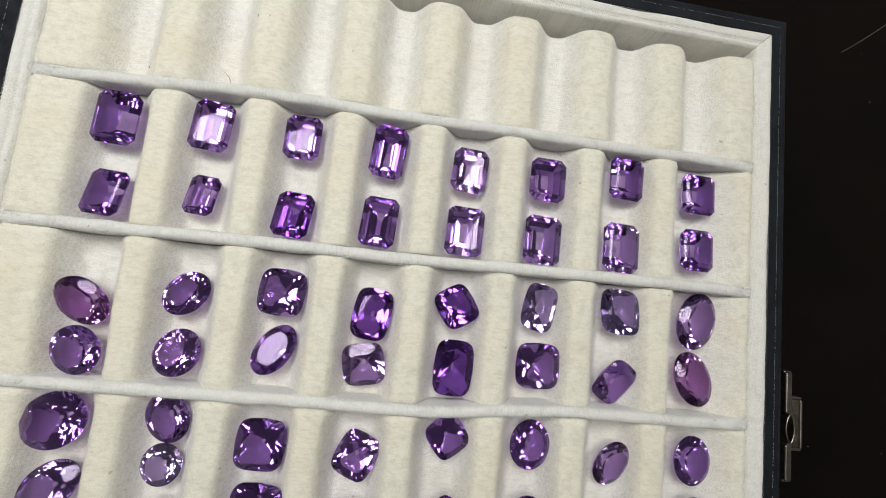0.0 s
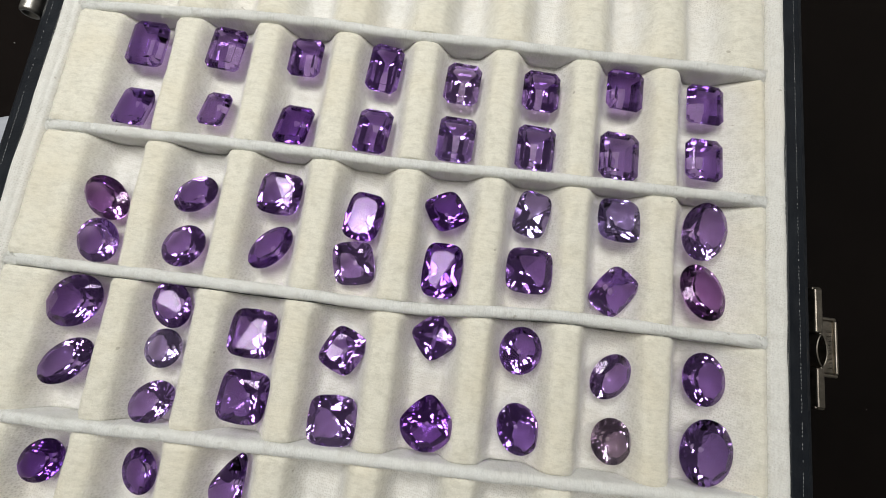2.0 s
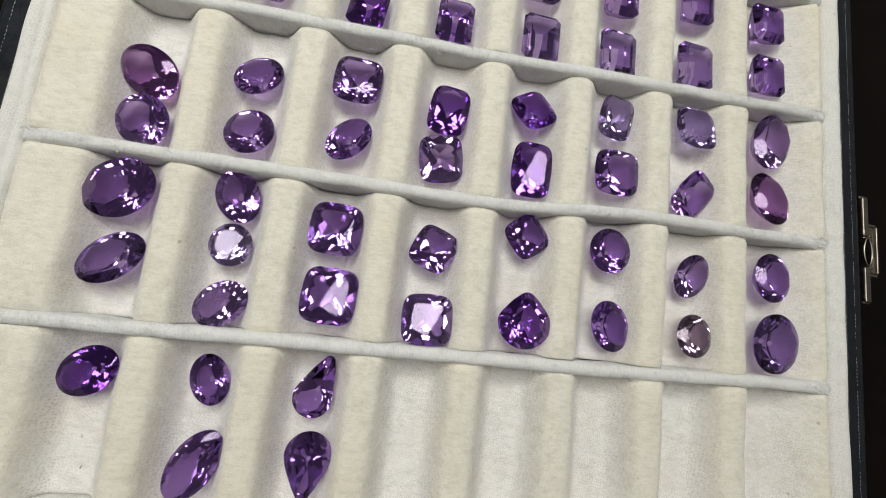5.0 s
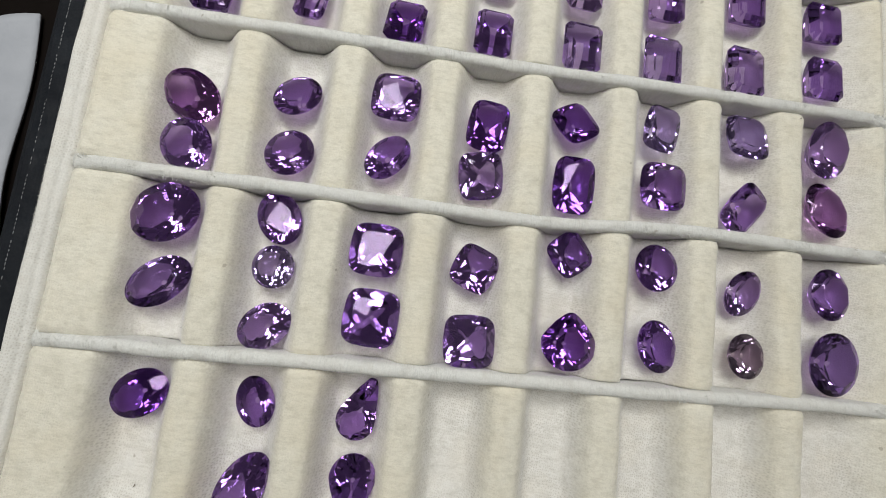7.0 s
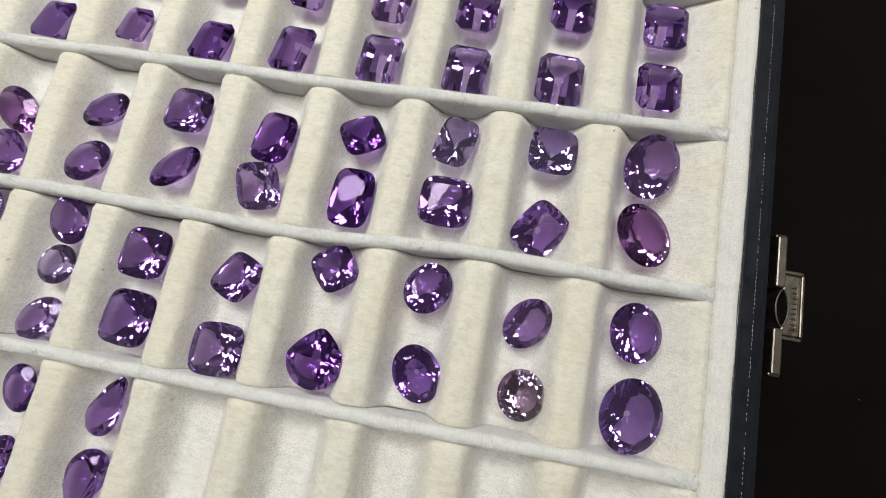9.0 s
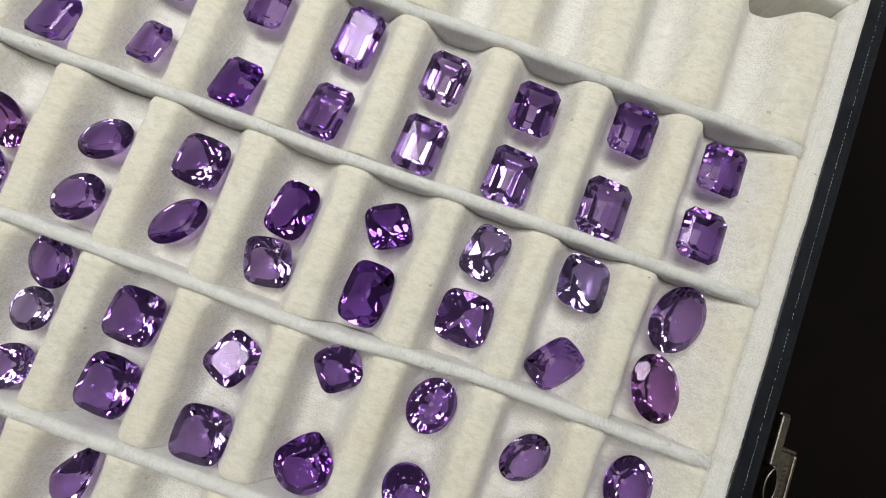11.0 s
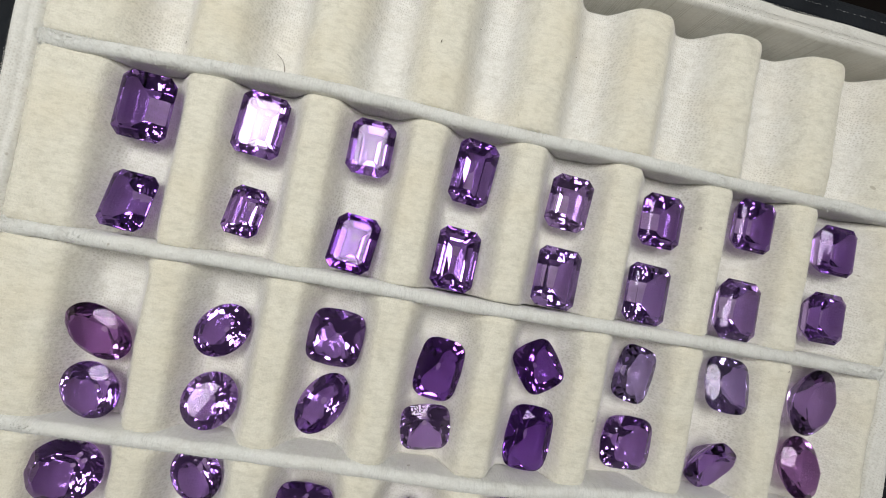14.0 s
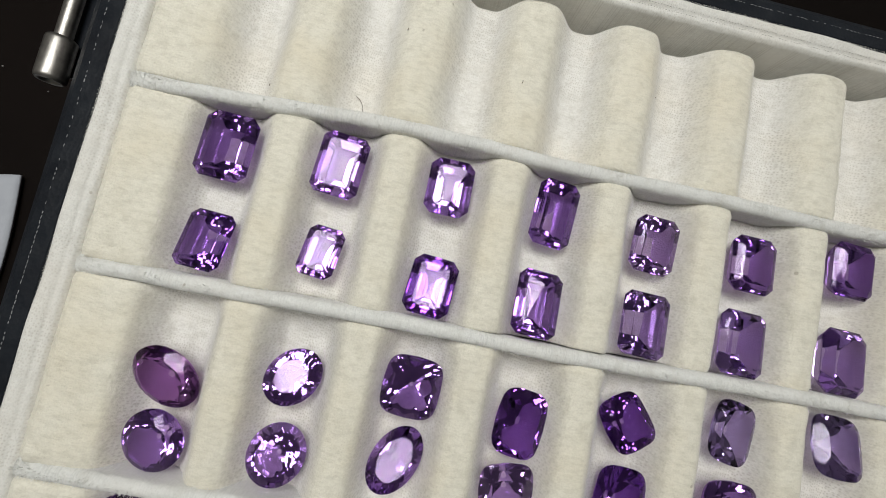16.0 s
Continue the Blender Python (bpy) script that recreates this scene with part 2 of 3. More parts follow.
def pad_height(x, y):
    """Height of the rolled velvet pad: eight grooves between rounded rolls."""
    i = min(7, max(0, round(x / (PITCH * 0.9945))))
    u = abs(x - COLS[i]) * 1000 + 0.45 * noise.noise((x * 60, y * 45, 0))
    table_of = RISE_EMPTY if y > 0.031 else RISE
    rise = table_of[int(min(239, max(0, u / 11.6 * 239)))] if u < 11.6 else table_of[239]
    if x > COLS[7] and y < 0.031:
        # the last groove runs gently up to the rim
        g = min(1.0, max(0.0, (u - 2.5) / 13.0))
        rise = 0.5 * g + 0.5 * g * g * (3 - 2 * g)
    low = GROOVE + (0.0010 if y > 0.031 else 0.0)
    z = low + (RIDGE - low) * rise
    z += 0.0005 * noise.noise((x * 90, y * 60, 3)) + 0.0002 * noise.noise((x * 300, y * 300, 7))
    return z


# ---- structure: room and table ----
def slab(name, x0, x1, y0, y1, z0, z1, mat, label, category):
    ob = part(name, box(x0, x1, y0, y1, z0, z1), mat)
    return tagged(ob, label, category, kind="structure")


# room shell added out of view: closes the place and reflects light
RX0, RX1, RY0, RY1, RZ0, RZ1 = -2.0, 2.2, -2.0, 2.4, -0.79, 1.75
slab("floor", RX0, RX1, RY0, RY1, RZ0 - 0.1, RZ0, FLOOR, "unseen pale floor, added to bounce light up", "floor")
slab("ceiling", RX0, RX1, RY0, RY1, RZ1, RZ1 + 0.1, CEIL, "unseen plain white ceiling, added to close the room", "ceiling")
slab("wall_west", RX0 - 0.1, RX0, RY0 - 0.1, RY1 + 0.1, RZ0 - 0.1, RZ1 + 0.1, WALL, "unseen plain pale wall, added to bounce light", "wall")
slab("wall_east", RX1, RX1 + 0.1, RY0 - 0.1, RY1 + 0.1, RZ0 - 0.1, RZ1 + 0.1, WALL, "unseen plain pale wall, added to bounce light", "wall")
slab("wall_south", RX0, RX1, RY0 - 0.1, RY0, RZ0 - 0.1, RZ1 + 0.1, WALL, "unseen plain pale wall, added to bounce light", "wall")
slab("wall_north", RX0, RX1, RY1, RY1 + 0.1, RZ0 - 0.1, RZ1 + 0.1, WALL, "unseen plain pale wall, added to bounce light", "wall")

table = tagged(new("table"), "dark espresso-brown wooden table under the jewellery box", "table")
table.location = (0.08, 0.0, RZ0)
tb = lambda bm: (bmesh.ops.translate(bm, verts=bm.verts[:], vec=(-0.08, 0, -RZ0)), bm)[1]
part("tabletop", tb(box(-0.62, 0.78, -0.45, 0.45, TABLE - 0.03, TABLE, 0.003)), WOOD, table)
for lx in (-0.55, 0.65):
    for ly in (-0.38, 0.32):
        part("leg", tb(box(lx, lx + 0.06, ly, ly + 0.06, RZ0, TABLE - 0.03, 0.003)), WOOD, table)

# ---- the jewellery box ----
case = tagged(new("jewellery_box"), "navy leatherette jewellery box with cream velvet rolls, open on table", "jewellery box")
case.location = (0.08, -0.025, TABLE)
LOCAL = Vector((-0.08, 0.025, -TABLE))


def fit_in(bm):
    bmesh.ops.translate(bm, verts=bm.verts[:], vec=LOCAL)
    return bm


# leatherette shell: four walls with a stitched lip, and a bottom
for name, a, b in (
    ("side_wall", (IN_R, IN_F - 0.012), (IN_R, IN_B + 0.012)),
    ("side_wall", (IN_L, IN_B + 0.012), (IN_L, IN_F - 0.012)),
    ("end_wall", (IN_R + 0.012, IN_B), (IN_L - 0.012, IN_B)),
    ("end_wall", (IN_L - 0.012, IN_F), (IN_R + 0.012, IN_F)),
):
    lip = [(0.0046, -0.004), (0.0046, 0.0024), (0.0052, 0.0029), (0.0080, 0.0028), (0.0096, 0.0026), (0.0108, 0.0020), (0.0117, 0.0006),
           (0.0121, -0.0018), (0.0121, TABLE + 0.001), (0.0115, TABLE), (0.0046, TABLE)]
    d = (Vector(b) - Vector(a)).normalized()
    # mitre the lip at the corners
    bm = sweep([a, b], lip)
    for v in bm.verts:
        p0 = v.co.to_2d()
        side = (p0 - Vector(a)).dot(Vector((d.y, -d.x)))
        along = (p0 - Vector(a)).dot(d)
        length = (Vector(b) - Vector(a)).length
        new_along = (0.012 - side) if along < length / 2 else (length - 0.012 + side)
        v.co.x, v.co.y = Vector(a) + d * new_along + Vector((d.y, -d.x)) * side
    part(name, fit_in(bm), LEATHER, case, "navy leatherette with grain")
part("bottom", fit_in(box(IN_L - 0.004, IN_R + 0.004, IN_F - 0.004, IN_B + 0.004, TABLE + 0.001, -0.016)), LEATHER, case)

# velvet lining: wall boards with a rounded rim and a seam along the inner edge
RIM = [(0.0, -0.016), (0.0, 0.0016), (0.0005, 0.0025), (0.0011, 0.0029), (0.0015, 0.0026), (0.0019, 0.0031), (0.0029, 0.0036), (0.0040, 0.0036), (0.0045, 0.0031), (0.0047, 0.0026), (0.0047, -0.016)]


def rim_board(a, b):
    a, b = Vector(a), Vector(b)
    d = (b - a).normalized()
    side = Vector((d.y, -d.x))
    steps = int((b - a).length / 0.0008)
    bm = bmesh.new()
    rings = []
    for i in range(steps + 1):
        ring = []
        for u, v in RIM:
            length = (b - a).length
            s = -u + (length + 2 * u) * i / steps
            p0 = a + d * s + side * u
            w = noise.noise((p0.x * 70, p0.y * 70, u * 500))
            ring.append(bm.verts.new((p0.x + side.x * 0.00025 * w, p0.y + side.y * 0.00025 * w, v + (0.0003 * w if v > 0 else 0))))
        rings.append(ring)
    m = len(RIM)
    for r, s in zip(rings, rings[1:]):
        for j in range(m):
            bm.faces.new((r[j], s[j], s[(j + 1) % m], r[(j + 1) % m]))
    bm.faces.new(rings[0][::-1])
    bm.faces.new(rings[-1])
    bmesh.ops.recalc_face_normals(bm, faces=bm.faces[:])
    return bm


CORNERS = [(IN_R, IN_F), (IN_R, IN_B), (IN_L, IN_B), (IN_L, IN_F)]
RIMS = []
for k in range(4):
    RIMS.append(part("velvet_rim", fit_in(rim_board(CORNERS[k], CORNERS[(k + 1) % 4])), WHITE, case, "white velvet rim with a seam", True))


def stitches(a, b, off, step, long, wide, z):
    """A row of short worn stitches lying along one side."""
    a, b = Vector(a), Vector(b)
    d = (b - a).normalized()
    side = Vector((d.y, -d.x))
    bm = bmesh.new()
    count = int(((b - a).length + 2 * off) / step)
    for i in range(count):
        if random.random() < 0.22:
            continue
        c = a - d * off + d * (step * (i + 0.5)) + side * (off + random.uniform(-0.3, 0.3) * wide)
        m = Matrix.Translation((c.x, c.y, z)) @ Matrix.Rotation(math.atan2(d.y, d.x) + random.uniform(-0.12, 0.12), 4, "Z")
        m = m @ Matrix.Diagonal((long * random.uniform(0.6, 1.15), wide * random.uniform(0.6, 1.2), wide, 1))
        bmesh.ops.create_icosphere(bm, subdivisions=1, radius=0.5, matrix=m)
    return bm


for k in range(4):
    ob = part("stitching", fit_in(stitches(CORNERS[k], CORNERS[(k + 1) % 4], 0.0079, 0.00095, 0.00085, 0.00019, 0.00282)), THREAD, case, "pale worn stitching")
    tagged(ob, kind="stuff")
for off in (0.0013, 0.0021):
    ob = part("seam", fit_in(stitches(CORNERS[1], CORNERS[2], off, 0.0007, 0.00045, 0.00016, 0.0030 if off < 0.0015 else 0.00325)), SEAM, RIMS[1], "grey seam thread")
    tagged(ob, kind="stuff")


# rolled velvet pads, one to a compartment row
def pad(front, back, open_end):
    bm = bmesh.new()
    nx, ny = 470, 62
    grid = []
    for j in range(ny + 1):
        row = []
        for i in range(nx + 1):
            x = IN_L + (IN_R - IN_L) * i / nx
            y0 = line_of(front, x) + (HALF if front < 4 else 0)
            y1 = line_of(back, x) - (0 if open_end else HALF)
            y = y0 + (y1 - y0) * j / ny
            drop = 0.0005 * (1 - smooth_step(0, 0.0014, min(y - y0, 1.0 if open_end else y1 - y)))
            if open_end:
                y += 0.0005 * noise.noise((x * 70, 0, 11)) * j / ny
                g = max(0.0, (y - (y1 - 0.0030)) / 0.0030)
                drop += 0.0026 * (1 - math.sqrt(max(0.0, 1 - g * g)))
            ex = min(x - IN_L, IN_R - x)
            if not open_end:
                # the velvet is drawn up a little where it is tucked in under the divider
                drop -= 0.0016 * (1 - smooth_step(0, 0.006, y1 - y)) * min(1.0, max(0.0, (RIDGE - pad_height(x, y)) / 0.006))
            z = pad_height(x, y) - drop - 0.0008 * (1 - smooth_step(0, 0.0015, ex))
            row.append(bm.verts.new((x, y, z)))
        grid.append(row)
    for a, b in zip(grid, grid[1:]):
        for i in range(nx):
            bm.faces.new((a[i], a[i + 1], b[i + 1], b[i]))
    # skirt down to the bottom board
    edge = grid[0] + [r[-1] for r in grid[1:]] + grid[-1][-2::-1] + [r[0] for r in grid[-2:0:-1]]
    low = [bm.verts.new((v.co.x, v.co.y, -0.016)) for v in edge]
    n = len(edge)
    for i in range(n):
        bm.faces.new((edge[i], low[i], low[(i + 1) % n], edge[(i + 1) % n]))
    bmesh.ops.recalc_face_normals(bm, faces=bm.faces[:])
    return bm


HALF = 0.0015
PADS = []
for front, back in ((0, 5), (1, 0), (2, 1), (3, 2), (4, 3)):
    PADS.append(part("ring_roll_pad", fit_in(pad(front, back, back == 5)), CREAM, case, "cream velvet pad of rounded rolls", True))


def pile(name, parent, count, spot, length, mat, thin=0.00007):
    """The nap: short single hairs standing on a surface. spot() gives a place and the way the hair points."""
    verts, faces = [], []
    for k in range(count):
        p0, way = spot()
        p0, way = Vector(p0), Vector(way).normalized()
        side = way.cross(Vector((random.uniform(-1, 1), random.uniform(-1, 1), random.uniform(-1, 1)))).normalized() * thin
        ln = length * random.uniform(0.5, 1.3)
        verts += [p0 - side + LOCAL, p0 + side + LOCAL, p0 + way * ln + LOCAL]
        faces.append((3 * k, 3 * k + 1, 3 * k + 2))
    me = bpy.data.meshes.new(name)
    me.from_pydata([tuple(v) for v in verts], [], faces)
    me.materials.append(mat)
    ob = new(name, me)
    ob.parent = parent
    return tagged(ob, kind="stuff")


def on_rim(a, b):
    a, b = Vector(a), Vector(b)
    d = (b - a).normalized()
    side = Vector((d.y, -d.x))

    def spot():
        s, u = random.uniform(-0.004, (b - a).length + 0.004), random.choice((random.uniform(0.0028, 0.0048), random.uniform(0.0043, 0.0049)))
        p0 = a + d * s + side * u
        z = 0.0036 if u < 0.0043 else 0.0034 - 1.6 * (u - 0.0043)
        lean = 0.9 if u > 0.0042 else random.uniform(-0.4, 0.4)
        return (p0.x, p0.y, z), (side.x * lean + d.x * random.uniform(-0.4, 0.4), side.y * lean + d.y * random.uniform(-0.4, 0.4), 0.6)
    return spot


def on_pad(front, back):
    def spot():
        x, s = random.uniform(IN_L + 0.001, IN_R - 0.001), random.uniform(0.05, 0.95)
        y = line_of(front, x) * (1 - s) + line_of(back, x) * s
        return (x, y, pad_height(x, y) - 0.0001), (random.uniform(-0.8, 0.8), random.uniform(-1.0, 0.5), 0.75)
    return spot


for k, ends in enumerate(((0, 5), (1, 0), (2, 1), (3, 2), (4, 3))):
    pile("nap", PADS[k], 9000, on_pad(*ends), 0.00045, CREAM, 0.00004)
for k in range(4):
    pile("nap", RIMS[k], 5200, on_rim(CORNERS[k], CORNERS[(k + 1) % 4]), 0.00018, WHITE, 0.00004)


# velvet-covered dividers, a little wavy, with the board's folded edge on top
def divider(k, seed):
    prof = [(-HALF, -0.0145), (-HALF, 0.0022), (-0.0013, 0.0028), (-0.0007, 0.0033), (0.0, 0.0034), (0.0007, 0.0033), (0.0013, 0.0028), (HALF, 0.0022), (HALF, -0.0145)]
    n = 330
    bm = bmesh.new()
    rings = []
    for i in range(n + 1):
        x = IN_L + (IN_R - IN_L) * i / n
        wave = 0.0007 * noise.noise((x * 22, seed, 0)) + 0.00022 * noise.noise((x * 130, seed, 5))
        lift = 0.0005 * noise.noise((x * 30, seed, 9)) + 0.0002 * noise.noise((x * 220, seed, 2))
        fat = 1 + 0.12 * noise.noise((x * 160, seed, 4))
        end = 1 - smooth_step(0, 0.007, min(x - IN_L, IN_R - x))
        lift -= 0.0009 * end
        fat += 0.25 * end
        y = line_of(k, x)
        rings.append([bm.verts.new((x, y + u * fat + wave, v + (lift if v > 0 else 0))) for u, v in prof])
    m = len(prof)
    for r, s in zip(rings, rings[1:]):
        for j in range(m):
            bm.faces.new((r[j], s[j], s[(j + 1) % m], r[(j + 1) % m]))
    bm.faces.new(rings[0][::-1])
    bm.faces.new(rings[-1])
    bmesh.ops.recalc_face_normals(bm, faces=bm.faces[:])
    return bm


def on_divider(k, seed):
    def spot():
        x, a = random.uniform(IN_L, IN_R), random.uniform(-1.5, 1.5)
        wave = 0.0007 * noise.noise((x * 22, seed, 0))
        lift = 0.0005 * noise.noise((x * 30, seed, 9))
        y = line_of(k, x) + wave + 0.0013 * math.sin(a)
        way = (random.uniform(-0.35, 0.35), math.sin(a) + random.uniform(-0.3, 0.3), math.cos(a) * 0.9)
        return (x, y, 0.0016 + 0.0017 * math.cos(a) + lift), way
    return spot


for k in range(4):
    strip = part("divider", fit_in(divider(k, 3.7 * k)), STRIP, case, "white velvet divider strip", True)
    pile("nap", strip, 9000, on_divider(k, 3.7 * k), 0.00065, STRIP, 0.00006)


part("back_strip", fit_in(box(IN_L + 0.0003, IN_R - 0.0003, 0.0645, IN_B - 0.0002, -0.0155, -0.0120)), WHITE, case)


# clasp on the outside of the side wall: two wings, a bowed loop and a swinging tab
def loop_ring(cx, cy, rx, ry, thick, z0, z1, n=40):
    bm = bmesh.new()
    rings = []
    for k in range(n):
        a = 2 * math.pi * k / n
        c, s = math.cos(a), math.sin(a)
        c2, s2 = math.copysign(abs(c) ** 1.5, c), s
        rings.append([bm.verts.new((cx + c2 * (rx + o), cy + s2 * (ry + o), z)) for o, z in ((0, z0), (0, z1), (thick, z1), (thick, z0))])
    for k in range(n):
        r, t = rings[k], rings[(k + 1) % n]
        for j in range(4):
            bm.faces.new((r[j], t[j], t[(j + 1) % 4], r[(j + 1) % 4]))
    bmesh.ops.recalc_face_normals(bm, faces=bm.faces[:])
    bmesh.ops.bevel(bm, geom=[e for e in bm.edges if abs(e.verts[0].co.z - e.verts[1].co.z) < 1e-6 and e.calc_face_angle(0) > 1], offset=0.00015, segments=1, affect="EDGES")
    return bm


CX, CY = 0.1905, -0.0432
clasp = part("clasp", fit_in(box(0.1889, 0.1894, CY - 0.0145, CY + 0.0145, -0.014, -0.004, 0.0002)), NICKEL, case, "worn nickel clasp")
for s in (-1, 1):
    y0, y1 = sorted((CY + (0.0036 if s > 0 else -0.0052), CY + s * 0.0150))
    bm = merge(box(0.1894, 0.1914, y0, y1, -0.006, 0.0020, 0.00035), box(0.1892, 0.1917, *sorted((CY + s * 0.0145, CY + s * 0.0155)), -0.011, 0.0014, 0.0004))
    part("wing", fit_in(bm), NICKEL, clasp)
part("loop", fit_in(loop_ring(0.1910, CY - 0.0008, 0.0011, 0.0038, 0.0004, -0.0025, 0.0020)), NICKEL, clasp)
tab = [box(0.1924, 0.1960, CY - 0.0064, CY + 0.0072, -0.0020, -0.0004, 0.0004), box(0.1957, 0.1965, CY - 0.0064, CY + 0.0072, -0.012, 0.0004, 0.0003),
       box(0.1920, 0.1967, CY + 0.0072, CY + 0.0081, -0.010, -0.0002, 0.0003), box(0.1920, 0.1967, CY - 0.0073, CY - 0.0064, -0.010, -0.0002, 0.0003)]
for k in range(9):
    yk = CY - 0.0050 + 0.00115 * k
    tab.append(box(0.1942, 0.1954, yk, yk + 0.00045, -0.0006, -0.0001, 0.00015, 1))
part("tab", fit_in(merge(*tab)), NICKEL, clasp, "ribbed nickel tab")

# barrel hinge along the other side wall
HX, HZ = -0.0372, -0.0002
hinge = part("hinge", fit_in((lambda bm: (bmesh.ops.translate(bm, verts=bm.verts[:], vec=(HX, 0.034, HZ)), bm)[1])(
    lathe([(0.00122, -0.001), (0.00150, -0.0005), (0.00156, 0.0), (0.00156, 0.0135), (0.00150, 0.014), (0.00122, 0.0142)]))), STEEL, case, "worn steel barrel hinge", True)
for y0 in (0.0248, 0.0468):
    outline = [(0.00150, 0.0012), (0.00163, 0.0001), (0.00224, 0.0), (0.00265, 0.0004), (0.00272, 0.0010), (0.00272, 0.0084), (0.00258, 0.0090), (0.00218, 0.0093), (0.00136, 0.0093)]
    bm = lathe(outline)
    bmesh.ops.translate(bm, verts=bm.verts[:], vec=(HX, y0, HZ))
    part("knuckle", fit_in(bm), STEEL, hinge, "", True)
part("hinge_leaf", fit_in(box(HX, IN_L - 0.0121, 0.027, 0.055, HZ - 0.0030, HZ - 0.0021, 0.0003)), LEATHER, hinge)

# white cloth lying on the table
def cloth():
    bm = bmesh.new()
    n = 40
    grid = []
    for j in range(n + 1):
        row = []
        for i in range(n + 1):
            u, v = i / n, j / n
            x = -0.0665 - 0.075 * u - 0.004 * (1 - v) ** 2 * (1 - u) + 0.0008 * math.sin(v * 11)
            y = 0.008 - 0.030 * u - (0.115 - 0.02 * u) * v + 0.0012 * math.sin(u * 14) * (1 - v)
            z = TABLE + 0.0022 + 0.0012 * noise.noise((x * 30, y * 30, 2)) + 0.0008 * math.sin(u * 9)
            row.append(bm.verts.new((x, y, z)))
        grid.append(row)
    for a, b in zip(grid, grid[1:]):
        for i in range(n):
            bm.faces.new((a[i], a[i + 1], b[i + 1], b[i]))
    geo = bmesh.ops.extrude_face_region(bm, geom=bm.faces[:])
    bmesh.ops.translate(bm, verts=[v for v in geo["geom"] if isinstance(v, bmesh.types.BMVert)], vec=(0, 0, -0.0010))
    bmesh.ops.recalc_face_normals(bm, faces=bm.faces[:])
    return bm


tagged(part("polishing_cloth", cloth(), PAPER, None, "", True), "soft white polishing cloth lying flat on the dark table", "cloth")


# ---- stones ----
def outline_of(shape, w, h, n):
    """Girdle outline, n points, starting on +x."""
    pts = []
    for k in range(n):
        a = 2 * math.pi * k / n
        c, s = math.cos(a), math.sin(a)
        if shape == "oval":
            x, y = c, s
        elif shape == "cushion":
            e = 4.0
            r = (abs(c) ** e + abs(s) ** e) ** (-1 / e)
            x, y = c * r, s * r
        elif shape == "pear":
            # a round end and a drawn-out tip
            x, y = c * (1 - 0.60 * max(0.0, s) ** 1.15), (s * (2 * h - w) if s > 0 else s * w) / h - (h - w) / h
        else:
            x, y = c * (1 - 0.50 * max(0.0, s) ** 1.1), s
        pts.append((x * w / 2, y * h / 2))
    return pts


def cut_from(planes):
    """The convex solid left by cutting away everything outside the planes [(normal, distance)], which all lie off the centre."""
    dual = bmesh.new()
    bmesh.ops.convex_hull(dual, input=[dual.verts.new(n / d) for n, d in planes])
    corners = []
    for f in dual.faces:
        n = f.normal
        far = n.dot(f.verts[0].co)
        if abs(far) > 1e-9:
            corners.append(n / far)
    dual.free()
    bm = bmesh.new()
    vs = [bm.verts.new(c) for c in corners]
    bmesh.ops.remove_doubles(bm, verts=vs, dist=1e-4)
    bmesh.ops.convex_hull(bm, input=bm.verts[:])
    bmesh.ops.delete(bm, geom=[v for v in bm.verts if not v.link_faces], context="VERTS")
    bmesh.ops.dissolve_limit(bm, angle_limit=radians(0.6), verts=bm.verts[:], edges=bm.edges[:])
    bmesh.ops.recalc_face_normals(bm, faces=bm.faces[:])
    return bm


